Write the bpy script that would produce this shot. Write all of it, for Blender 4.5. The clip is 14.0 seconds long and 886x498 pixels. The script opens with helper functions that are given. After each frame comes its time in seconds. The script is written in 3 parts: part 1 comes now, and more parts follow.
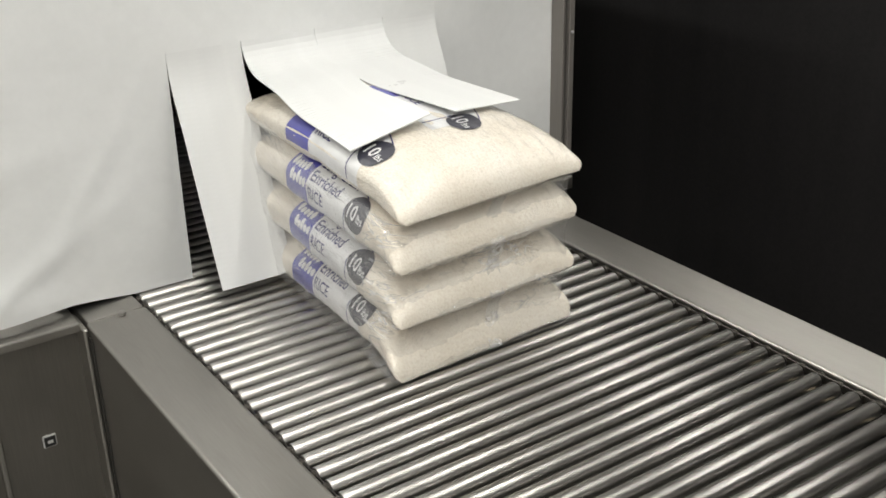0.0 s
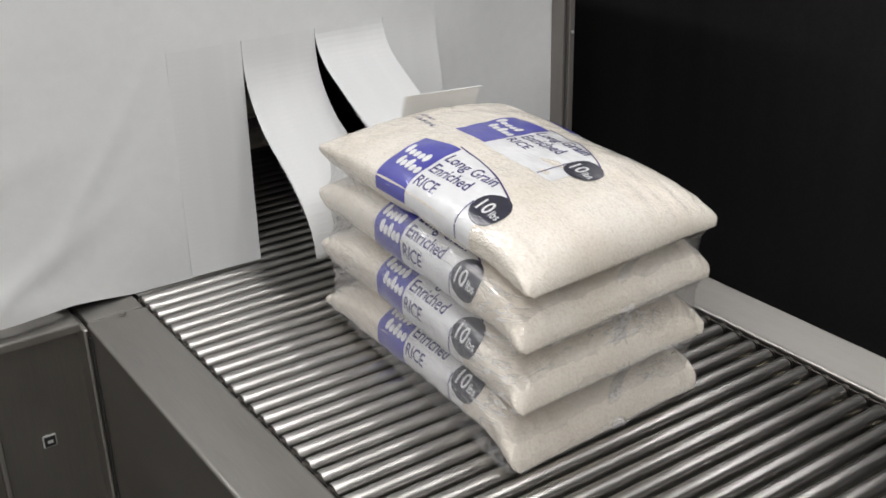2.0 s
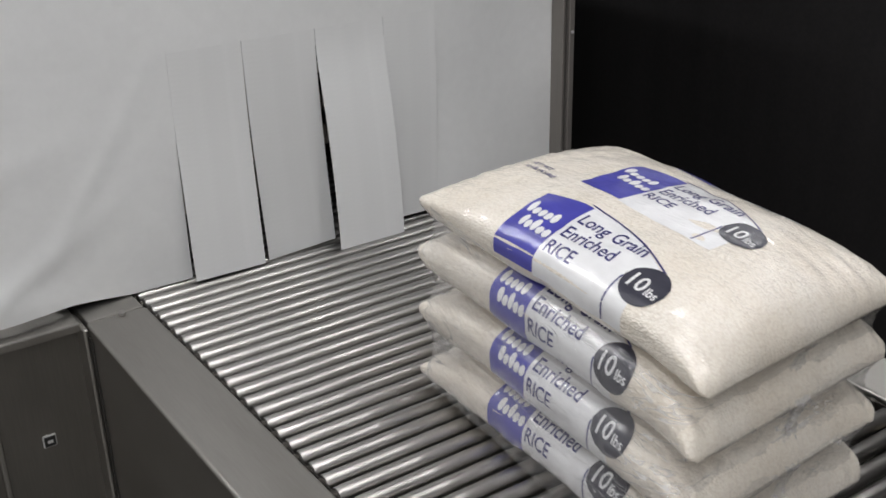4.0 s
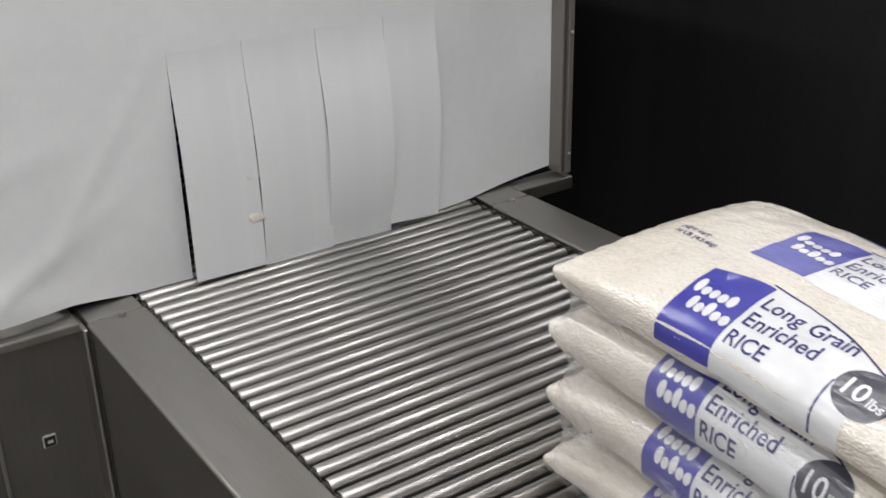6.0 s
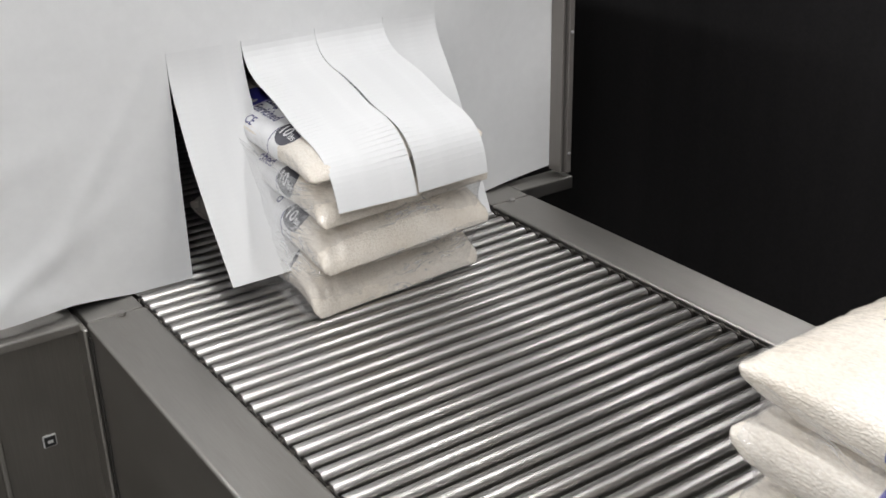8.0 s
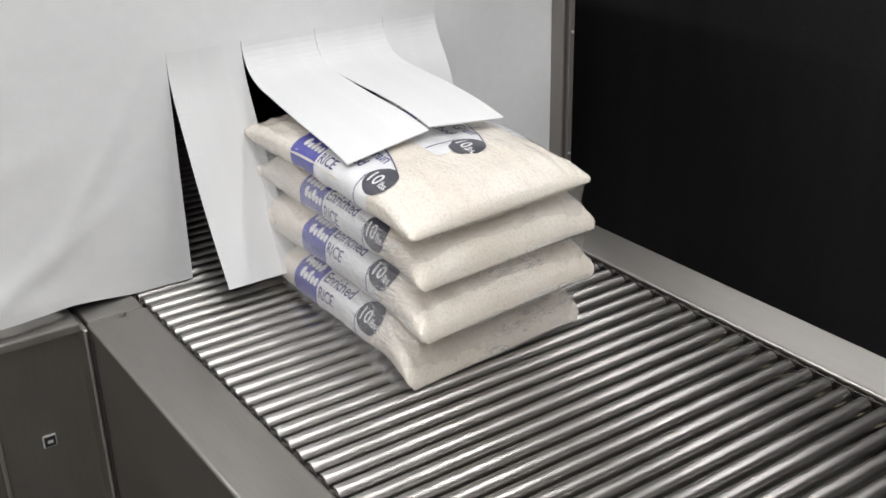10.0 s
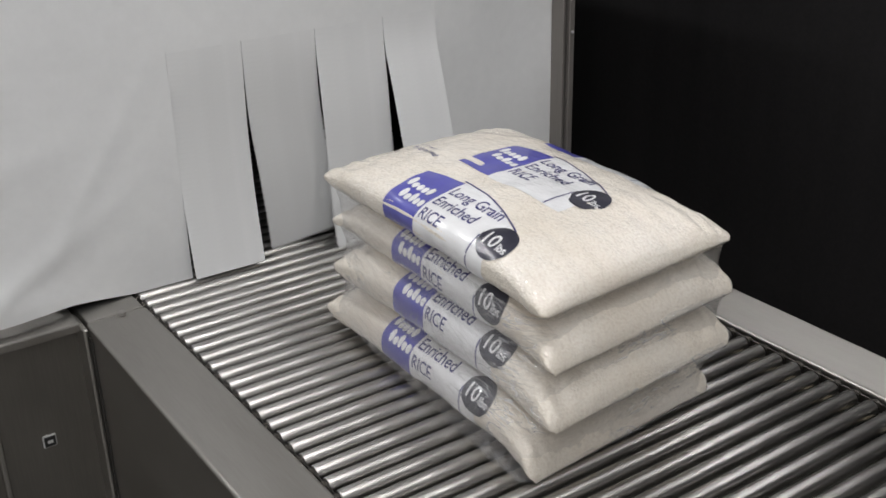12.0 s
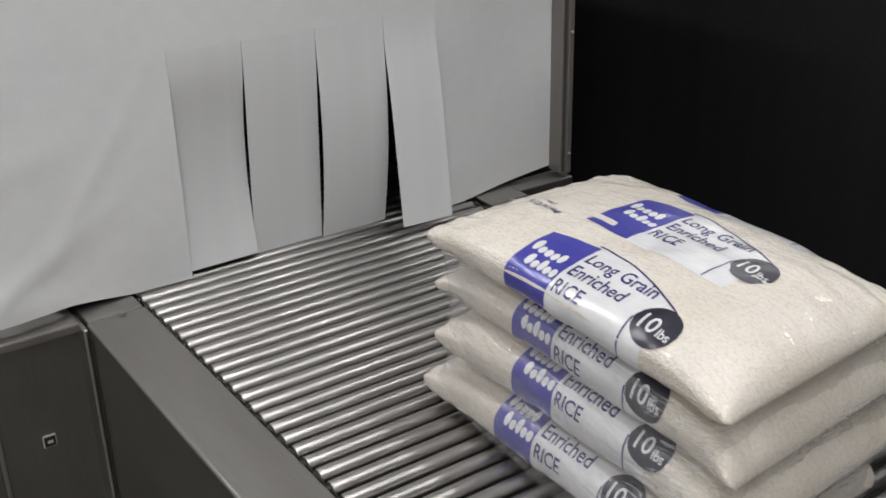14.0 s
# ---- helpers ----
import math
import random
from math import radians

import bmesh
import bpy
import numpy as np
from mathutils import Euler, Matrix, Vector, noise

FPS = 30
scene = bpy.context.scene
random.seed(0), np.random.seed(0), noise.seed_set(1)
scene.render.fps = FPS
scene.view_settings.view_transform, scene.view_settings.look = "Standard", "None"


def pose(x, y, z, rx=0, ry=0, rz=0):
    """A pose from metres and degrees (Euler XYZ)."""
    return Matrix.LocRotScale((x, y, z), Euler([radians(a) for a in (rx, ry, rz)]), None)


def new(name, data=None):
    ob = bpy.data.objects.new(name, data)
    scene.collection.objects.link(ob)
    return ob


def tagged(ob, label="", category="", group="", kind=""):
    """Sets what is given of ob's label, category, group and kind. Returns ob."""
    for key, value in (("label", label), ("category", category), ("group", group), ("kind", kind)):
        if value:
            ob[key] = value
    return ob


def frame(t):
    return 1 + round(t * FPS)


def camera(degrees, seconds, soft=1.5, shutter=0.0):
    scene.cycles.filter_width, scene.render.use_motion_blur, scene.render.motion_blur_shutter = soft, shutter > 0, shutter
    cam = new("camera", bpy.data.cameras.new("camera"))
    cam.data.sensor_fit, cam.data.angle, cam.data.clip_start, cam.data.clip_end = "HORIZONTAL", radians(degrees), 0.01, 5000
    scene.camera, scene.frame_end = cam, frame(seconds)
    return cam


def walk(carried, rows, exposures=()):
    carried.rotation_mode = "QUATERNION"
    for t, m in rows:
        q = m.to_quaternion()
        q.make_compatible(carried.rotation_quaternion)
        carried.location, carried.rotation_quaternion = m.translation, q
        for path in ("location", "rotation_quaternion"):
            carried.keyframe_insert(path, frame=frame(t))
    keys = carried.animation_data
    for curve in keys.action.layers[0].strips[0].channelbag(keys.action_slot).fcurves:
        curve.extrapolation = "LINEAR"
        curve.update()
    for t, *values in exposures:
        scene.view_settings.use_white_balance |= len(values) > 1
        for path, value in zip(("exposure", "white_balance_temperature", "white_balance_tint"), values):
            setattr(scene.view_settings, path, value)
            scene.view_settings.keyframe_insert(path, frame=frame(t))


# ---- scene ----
IN = 0.0254          # the conveyor's roller pitch is one inch

# the camera stands still on a tripod
cam = camera(44.05, 14.0, soft=1.6, shutter=0.5)
EYE = pose(-15.564 * IN, -50.294 * IN, 25.354 * IN, 90 - 24.336, 1.241, -34.851)
# the camera's own automatic exposure drifts as the white curtain is covered and bared
walk(cam, [(0.0, EYE), (14.0, EYE)],
     [(0.0, 0.03, 6900, 6), (1.0, -0.08, 6850, 7), (1.5, -0.17, 6700, 8), (2.3, -0.38, 6520, 10), (3.0, -0.48, 6500, 10), (4.5, -0.47, 6480, 10),
      (6.2, -0.32, 6480, 10), (7.2, -0.14, 6480, 10), (8.5, -0.06, 6500, 10), (10.3, -0.08, 6500, 10), (11.0, -0.18, 6500, 10), (11.8, -0.4, 6500, 10),
      (12.5, -0.55, 6500, 10), (14.0, -0.55, 6500, 10)])
SPEED = 4.154 * IN   # metres a second, rollers and bundles alike

# ---- light: a dim hall with fluorescent ceiling fixtures ----
world = bpy.data.worlds.new("hall_air")
scene.world = world
world.use_nodes = True
world.node_tree.nodes["Background"].inputs[0].default_value = (0.85, 0.9, 1.0, 1)
world.node_tree.nodes["Background"].inputs[1].default_value = 0.05
scene.view_settings.exposure = 0.0


def ceiling_lamp(x, y, z, sx, sy, watts, colour):
    lamp = bpy.data.lights.new("tube_light", "AREA")
    lamp.shape, lamp.size, lamp.size_y, lamp.energy, lamp.color = "RECTANGLE", sx, sy, watts, colour
    ob = new("tube_light", lamp)
    ob.matrix_basis = pose(x, y, z)
    return ob


CEILING = 1.75
FIXTURES = [(-1.0, -2.2, 33), (-0.1, -0.9, 10), (0.65, -0.9, 7), (1.95, -0.9, 9), (-0.35, 0.85, 18), (-1.7, -0.5, 10), (2.6, 0.7, 10)]
for lx, ly, watts in FIXTURES:
    ceiling_lamp(lx, ly, CEILING - 0.085, 0.06, 1.25, watts, (0.985, 0.985, 1.0))


# ---- materials ----
def nodes_of(name):
    m = bpy.data.materials.new(name)
    m.use_nodes = True
    nt = m.node_tree
    return m, nt, nt.nodes["Principled BSDF"]


def add(nt, kind, **inputs):
    n = nt.nodes.new(kind)
    for k, v in inputs.items():
        n.inputs[k.replace("_", " ")].default_value = v
    return n


def ramp(nt, source, stops):
    r = nt.nodes.new("ShaderNodeValToRGB")
    while len(r.color_ramp.elements) < len(stops):
        r.color_ramp.elements.new(0.5)
    for e, (p, c) in zip(r.color_ramp.elements, stops):
        e.position = p
        e.color = (*c, 1) if len(c) == 3 else c
    nt.links.new(source, r.inputs[0])
    return r


def coords(nt, scale=(1, 1, 1)):
    tc = nt.nodes.new("ShaderNodeTexCoord")
    mp = nt.nodes.new("ShaderNodeMapping")
    mp.inputs["Scale"].default_value = scale
    nt.links.new(tc.outputs["Object"], mp.inputs[0])
    return mp.outputs[0]


def surface(name, dark, light, rough=(0.4, 0.5), metal=0.0, scale=(8, 8, 8), fine=(200, 200, 200), bump=0.1,
            bump_size=0.0005, coat=0.0, spec=0.5):
    """A painted or metal surface: stains at one scale, grain at another."""
    m, nt, p = nodes_of(name)
    big = add(nt, "ShaderNodeTexNoise", Scale=1.0, Detail=4.0, Roughness=0.6)
    nt.links.new(coords(nt, scale), big.inputs["Vector"])
    small = add(nt, "ShaderNodeTexNoise", Scale=1.0, Detail=3.0, Roughness=0.6)
    nt.links.new(coords(nt, fine), small.inputs["Vector"])
    mix = nt.nodes.new("ShaderNodeMath")
    mix.operation = "MULTIPLY_ADD"
    mix.inputs[1].default_value = 0.35
    nt.links.new(small.outputs[0], mix.inputs[0])
    sc = nt.nodes.new("ShaderNodeMath")
    sc.operation = "MULTIPLY"
    sc.inputs[1].default_value = 0.65
    nt.links.new(big.outputs[0], sc.inputs[0])
    nt.links.new(sc.outputs[0], mix.inputs[2])
    r = ramp(nt, mix.outputs[0], [(0.3, dark), (0.7, light)])
    nt.links.new(r.outputs[0], p.inputs["Base Color"])
    rr = nt.nodes.new("ShaderNodeMapRange")
    rr.inputs["From Min"].default_value, rr.inputs["From Max"].default_value = 0.3, 0.7
    rr.inputs["To Min"].default_value, rr.inputs["To Max"].default_value = rough
    nt.links.new(mix.outputs[0], rr.inputs["Value"])
    nt.links.new(rr.outputs[0], p.inputs["Roughness"])
    p.inputs["Metallic"].default_value = metal
    p.inputs["Coat Weight"].default_value = coat
    p.inputs["Specular IOR Level"].default_value = spec
    b = add(nt, "ShaderNodeBump", Strength=bump, Distance=bump_size)
    nt.links.new(small.outputs[0], b.inputs["Height"])
    nt.links.new(b.outputs[0], p.inputs["Normal"])
    return m


STEEL_RAIL = surface("brushed_steel_rail", (0.34, 0.325, 0.30), (0.45, 0.435, 0.41), (0.34, 0.48), 1.0, (12, 3, 12), (700, 25, 700), 0.12)
STEEL_PANEL = surface("dull_steel_panel", (0.20, 0.19, 0.175), (0.28, 0.265, 0.245), (0.38, 0.5), 1.0, (6, 6, 4), (600, 600, 20), 0.12)
STEEL_ROLLER = surface("zinc_roller", (0.36, 0.348, 0.335), (0.48, 0.466, 0.452), (0.28, 0.37), 1.0, (14, 60, 60), (40, 500, 500), 0.08)
CHAIN_STEEL = surface("oily_chain_steel", (0.03, 0.028, 0.025), (0.10, 0.09, 0.08), (0.3, 0.5), 0.8, (90, 90, 90), (500, 500, 500), 0.2)
BRASS = surface("dull_brass", (0.42, 0.36, 0.24), (0.6, 0.53, 0.40), (0.35, 0.5), 0.8, (90, 90, 90), (500, 500, 500), 0.2)
GAP_DARK = surface("gap_dark_grey", (0.07, 0.066, 0.055), (0.13, 0.125, 0.11), (0.5, 0.7), 0.0, (10, 10, 10), (200, 200, 200), 0.2)
SHEET = surface("white_coated_sheet", (0.74, 0.745, 0.745), (0.82, 0.825, 0.825), (0.42, 0.55), 0.0, (3, 3, 3), (60, 60, 60), 0.10, 0.0015)
FLAP = surface("white_flap_sheet", (0.715, 0.72, 0.72), (0.81, 0.815, 0.815), (0.42, 0.56), 0.0, (9, 9, 9), (45, 45, 45), 0.08, 0.001)
BLACK = surface("black_panel", (0.0115, 0.0112, 0.0115), (0.0245, 0.023, 0.0235), (0.42, 0.58), 0.0, (2, 6, 0.6), (150, 150, 150), 0.1, spec=0.12)
# near-black base colour carries the shade inside the tunnel and the gaps
DARK_IN = surface("shade_dark_steel", (0.02, 0.018, 0.016), (0.05, 0.046, 0.042), (0.5, 0.7), 0.3, (6, 6, 6), (150, 150, 150), 0.1)
ALU = surface("aluminium_profile", (0.19, 0.175, 0.16), (0.27, 0.25, 0.235), (0.35, 0.5), 0.4, (20, 20, 2), (500, 500, 12), 0.1)
CONCRETE = surface("concrete_floor", (0.22, 0.21, 0.2), (0.34, 0.33, 0.31), (0.5, 0.8), 0.0, (1.5, 1.5, 1.5), (90, 90, 90), 0.2)
PLASTER = surface("hall_paint", (0.50, 0.49, 0.47), (0.58, 0.57, 0.55), (0.6, 0.8), 0.0, (1, 1, 1), (60, 60, 60), 0.2)
LOCK_BLACK = surface("black_plastic_and_gap", (0.012, 0.012, 0.012), (0.025, 0.025, 0.025), (0.3, 0.45), 0.0, (90, 90, 90), (400, 400, 400), 0.1)
LOCK_RIM = surface("bright_rim", (0.6, 0.6, 0.6), (0.75, 0.75, 0.74), (0.25, 0.35), 0.6, (90, 90, 90), (400, 400, 400), 0.1)


def rice_material(grain_shift):
    """Rice grains pressed against clear film."""
    m, nt, p = nodes_of("bagged_rice")
    v = add(nt, "ShaderNodeTexVoronoi", Scale=1.0)
    base = coords(nt, (430, 320, 430))
    wob = add(nt, "ShaderNodeTexNoise", Scale=0.6, Detail=2.0)
    nt.links.new(base, wob.inputs["Vector"])
    mixv = nt.nodes.new("ShaderNodeMixRGB")
    mixv.blend_type = "ADD"
    mixv.inputs[0].default_value = 0.9
    nt.links.new(base, mixv.inputs[1])
    nt.links.new(wob.outputs["Color"], mixv.inputs[2])
    nt.links.new(mixv.outputs[0], v.inputs["Vector"])
    big = add(nt, "ShaderNodeTexNoise", Scale=14.0 + grain_shift, Detail=3.0)
    nt.links.new(coords(nt), big.inputs["Vector"])
    grains = ramp(nt, v.outputs["Distance"], [(0.0, (0.88, 0.835, 0.76)), (0.45, (0.855, 0.80, 0.715)), (0.85, (0.77, 0.705, 0.615))])
    stain = ramp(nt, big.outputs[0], [(0.35, (0.93, 0.91, 0.88)), (0.65, (1, 1, 1))])
    mul = nt.nodes.new("ShaderNodeMixRGB")
    mul.blend_type = "MULTIPLY"
    mul.inputs[0].default_value = 1.0
    nt.links.new(grains.outputs[0], mul.inputs[1])
    nt.links.new(stain.outputs[0], mul.inputs[2])
    nt.links.new(mul.outputs[0], p.inputs["Base Color"])
    p.inputs["Roughness"].default_value = 0.55
    p.inputs["Coat IOR"].default_value = 1.75
    p.inputs["Coat Weight"].default_value = 0.9
    p.inputs["Coat Roughness"].default_value = 0.09
    crease = add(nt, "ShaderNodeTexNoise", Scale=1.0, Detail=3.0, Roughness=0.65, Distortion=0.6)
    nt.links.new(coords(nt, (170, 60, 110)), crease.inputs["Vector"])
    b1 = add(nt, "ShaderNodeBump", Strength=0.7, Distance=0.0011)
    nt.links.new(v.outputs["Distance"], b1.inputs["Height"])
    b2 = add(nt, "ShaderNodeBump", Strength=0.9, Distance=0.0007)
    fold = ramp(nt, crease.outputs[0], [(0.40, (0, 0, 0)), (0.52, (0.7, 0.7, 0.7)), (0.66, (1, 1, 1))])
    nt.links.new(fold.outputs[0], b2.inputs["Height"])
    nt.links.new(b1.outputs[0], p.inputs["Normal"])
    nt.links.new(b2.outputs[0], p.inputs["Coat Normal"])
    return m


def print_material(name, dark, light, rough=0.35):
    m, nt, p = nodes_of(name)
    n = add(nt, "ShaderNodeTexNoise", Scale=1.0, Detail=4.0)
    nt.links.new(coords(nt, (60, 40, 60)), n.inputs["Vector"])
    r = ramp(nt, n.outputs[0], [(0.3, dark), (0.7, light)])
    nt.links.new(r.outputs[0], p.inputs["Base Color"])
    p.inputs["Roughness"].default_value = rough
    p.inputs["Coat Weight"].default_value = 0.9
    p.inputs["Coat Roughness"].default_value = 0.12
    crease = add(nt, "ShaderNodeTexNoise", Scale=1.0, Detail=3.0, Roughness=0.6, Distortion=0.5)
    nt.links.new(coords(nt, (150, 60, 150)), crease.inputs["Vector"])
    b = add(nt, "ShaderNodeBump", Strength=0.35, Distance=0.003)
    nt.links.new(crease.outputs[0], b.inputs["Height"])
    nt.links.new(b.outputs[0], p.inputs["Coat Normal"])
    return m


RICE = rice_material(0)
BLUE = print_material("blue_print", (0.055, 0.055, 0.34), (0.075, 0.075, 0.42))
WHITE_INK = print_material("white_print", (0.74, 0.74, 0.75), (0.84, 0.84, 0.85))
NAVY = print_material("navy_lettering", (0.025, 0.025, 0.13), (0.04, 0.04, 0.19))
BADGE = print_material("dark_badge_print", (0.02, 0.02, 0.035), (0.045, 0.045, 0.065))


def film_material(name, haze_low, haze_high):
    """Clear shrink film: see-through, with a faint haze, crumpled gloss and whitish stretch lines that double as
    painted glints.
    """
    m, nt, p = nodes_of(name)
    out = nt.nodes["Material Output"]
    nt.nodes.remove(p)
    clear = nt.nodes.new("ShaderNodeBsdfTransparent")
    clear.inputs[0].default_value = (0.97, 0.97, 0.97, 1)
    haze = nt.nodes.new("ShaderNodeBsdfDiffuse")
    haze.inputs[0].default_value = (0.82, 0.82, 0.84, 1)
    gloss = nt.nodes.new("ShaderNodeBsdfGlossy")
    gloss.inputs["Roughness"].default_value = 0.10
    n1 = add(nt, "ShaderNodeTexNoise", Scale=1.0, Detail=4.0, Roughness=0.6, Distortion=1.6)
    nt.links.new(coords(nt, (45, 32, 110)), n1.inputs["Vector"])
    b = add(nt, "ShaderNodeBump", Strength=0.8, Distance=0.003)
    nt.links.new(n1.outputs[0], b.inputs["Height"])
    nt.links.new(b.outputs[0], gloss.inputs["Normal"])
    lw = add(nt, "ShaderNodeLayerWeight", Blend=0.5)
    nt.links.new(b.outputs[0], lw.inputs["Normal"])
    fr = nt.nodes.new("ShaderNodeMapRange")
    fr.inputs["From Min"].default_value, fr.inputs["From Max"].default_value = 0.35, 1.0
    fr.inputs["To Min"].default_value, fr.inputs["To Max"].default_value = 0.07, 0.40
    nt.links.new(lw.outputs["Facing"], fr.inputs["Value"])
    # stretch lines: thin ridges of a stretched noise, whitened to add painted glints
    n2 = add(nt, "ShaderNodeTexNoise", Scale=1.0, Detail=2.0, Distortion=1.2)
    nt.links.new(coords(nt, (22, 16, 60)), n2.inputs["Vector"])
    line = ramp(nt, n2.outputs[0], [(0.455, (0, 0, 0)), (0.5, (1, 1, 1)), (0.53, (0, 0, 0))])
    n3 = add(nt, "ShaderNodeTexNoise", Scale=1.0, Detail=2.0)
    nt.links.new(coords(nt, (9, 9, 14)), n3.inputs["Vector"])
    where = ramp(nt, n3.outputs[0], [(0.45, (0, 0, 0)), (0.65, (1, 1, 1))])
    both = nt.nodes.new("ShaderNodeMath")
    both.operation = "MULTIPLY"
    nt.links.new(line.outputs[0], both.inputs[0])
    nt.links.new(where.outputs[0], both.inputs[1])
    hz = nt.nodes.new("ShaderNodeMapRange")
    hz.inputs["To Min"].default_value, hz.inputs["To Max"].default_value = haze_low, haze_high
    nt.links.new(both.outputs[0], hz.inputs["Value"])
    m1 = nt.nodes.new("ShaderNodeMixShader")
    nt.links.new(hz.outputs[0], m1.inputs[0])
    nt.links.new(clear.outputs[0], m1.inputs[1])
    nt.links.new(haze.outputs[0], m1.inputs[2])
    m2 = nt.nodes.new("ShaderNodeMixShader")
    nt.links.new(fr.outputs[0], m2.inputs[0])
    nt.links.new(m1.outputs[0], m2.inputs[1])
    nt.links.new(gloss.outputs[0], m2.inputs[2])
    nt.links.new(m2.outputs[0], out.inputs["Surface"])
    return m


FILM = film_material("clear_shrink_film", 0.07, 0.6)
FILM_SEAM = film_material("doubled_shrink_film", 0.20, 0.6)
TUBE = bpy.data.materials.new("lit_diffuser")
TUBE.use_nodes = True
TUBE.node_tree.nodes["Principled BSDF"].inputs["Emission Color"].default_value = (1, 0.985, 0.965, 1)
TUBE.node_tree.nodes["Principled BSDF"].inputs["Emission Strength"].default_value = 4.0


# ---- mesh helpers ----
def mesh_of(name, bm, material, smooth=False):
    me = bpy.data.meshes.new(name)
    bmesh.ops.recalc_face_normals(bm, faces=bm.faces)
    bm.to_mesh(me)
    bm.free()
    me.materials.append(material)
    if smooth:
        for p in me.polygons:
            p.use_smooth = True
    return me


def part(name, bm, material, parent=None, label="", smooth=False, m=None):
    ob = new(name, mesh_of(name, bm, material, smooth))
    if parent:
        ob.parent = parent
    if m is not None:
        ob.matrix_basis = m
    if label:
        tagged(ob, label)
    return ob


def box(bm, lo, hi, bevel=0.0, segments=2):
    """A bevelled box between two corners, in inches."""
    c = [(a + b) / 2 * IN for a, b in zip(lo, hi)]
    s = [abs(b - a) * IN for a, b in zip(lo, hi)]
    got = bmesh.ops.create_cube(bm, size=1.0, matrix=Matrix.Translation(c) @ Matrix.Diagonal((*s, 1)))
    if bevel:
        edges = {e for v in got["verts"] for e in v.link_edges}
        bmesh.ops.bevel(bm, geom=list(edges), offset=bevel * IN, segments=segments, affect="EDGES", profile=0.5)
    return bm


def boxed(name, lo, hi, material, parent=None, bevel=0.0, label=""):
    return part(name, box(bmesh.new(), lo, hi, bevel), material, parent, label)


def rod(bm, a, b, r, n=16, bevel=0.0):
    a, b = Vector(a) * IN, Vector(b) * IN
    d = b - a
    m = Matrix.Translation((a + b) / 2) @ d.to_track_quat("Z", "Y").to_matrix().to_4x4()
    got = bmesh.ops.create_cone(bm, cap_ends=True, segments=n, radius1=r * IN, radius2=r * IN, depth=d.length, matrix=m)
    if bevel:
        edges = [e for e in {e for v in got["verts"] for e in v.link_edges} if any(len(f.verts) > 4 for f in e.link_faces)]
        bmesh.ops.bevel(bm, geom=edges, offset=bevel * IN, segments=2, affect="EDGES", profile=0.5)
    return bm


def empty(name, m=None):
    ob = new(name)
    ob.empty_display_size = 0.05
    if m is not None:
        ob.matrix_basis = m
    return ob


# ---- the hall that closes the place ----
FLOOR = -33.5


def hall():
    X0, X1, Y0, Y1, H = -110, 170, -150, 125, CEILING / IN
    for name, lo, hi, mat in (
            ("floor", (X0, Y0, FLOOR - 4), (X1, Y1, FLOOR), CONCRETE),
            ("ceiling", (X0, Y0, H), (X1, Y1, H + 4), PLASTER),
            ("wall_south", (X0, Y0 - 4, FLOOR), (X1, Y0, H), PLASTER),
            ("wall_north", (X0, Y1, FLOOR), (X1, Y1 + 4, H), PLASTER),
            ("wall_west", (X0 - 4, Y0, FLOOR), (X0, Y1, H), PLASTER),
            ("wall_east", (X1, Y0, FLOOR), (X1 + 4, Y1, H), PLASTER)):
        tagged(boxed(name, lo, hi, mat), kind="structure")


def ceiling_fixture(x, y):
    top = empty("ceiling_light", pose(x, y, CEILING))
    tagged(top, "long fluorescent ceiling light in a white metal housing", "ceiling light", "ceiling lights")
    bm = bmesh.new()
    box(bm, (-4, -27, -2.2), (4, 27, 0), 0.3)
    part("housing", bm, SHEET, top)
    part("diffuser", box(bmesh.new(), (-3, -25, -2.6), (3, 25, -2.21), 0.1), TUBE, top)


hall()
for lx, ly, watts in FIXTURES:
    ceiling_fixture(lx, ly)


# ---- the roller conveyor: fixed frame ----
W = 21.56
SOUTH, NORTH = -100, 104


def conveyor_frame():
    top = empty("conveyor_frame", pose(0, 0, 0))
    tagged(top, "brushed steel conveyor frame with broad flat side rails", "conveyor")
    # side rails: a top flange bent down at the outer edge
    for name, x0, x1 in (("side_rail", -3.15, -0.04), ("side_rail", W + 0.55, W + 3.6)):
        bm = bmesh.new()
        box(bm, (x0, SOUTH, -13.0), (x1, -0.45, 0.0), 0.16, 3)
        part(name, bm, STEEL_RAIL, top, "brushed steel side rail with a rounded edge")
        bm = bmesh.new()
        box(bm, (x0 + 0.1, -0.40, -13.0), (x1 - 0.1, NORTH, 0.0), 0.1)
        part("tunnel_rail", bm, STEEL_RAIL, top)
    # chain guides under the roller ends and the pan below, near-black for the shade
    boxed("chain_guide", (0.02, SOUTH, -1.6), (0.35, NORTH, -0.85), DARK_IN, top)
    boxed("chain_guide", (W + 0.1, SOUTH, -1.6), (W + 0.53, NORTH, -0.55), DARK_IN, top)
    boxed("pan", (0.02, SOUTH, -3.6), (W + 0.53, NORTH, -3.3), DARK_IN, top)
    boxed("end_plate", (-3.1, SOUTH - 0.3, -13), (W + 3.5, SOUTH - 0.02, -0.3), STEEL_PANEL, top, 0.1)
    for y in (SOUTH + 4, -50):
        for x in (-2.4, W + 1.2):
            boxed("leg", (x, y, FLOOR), (x + 2, y + 2, -13.0), STEEL_PANEL, top, 0.15)
    for x in (-1.35, W + 2.0):
        bm = bmesh.new()
        rod(bm, (x, -0.65, -0.05), (x, -0.65, 0.16), 0.19, 14, 0.04)
        part("screw_head", bm, STEEL_ROLLER, top, smooth=True)


conveyor_frame()

# ---- the moving roller bed ----
ROLLER_R = 0.36


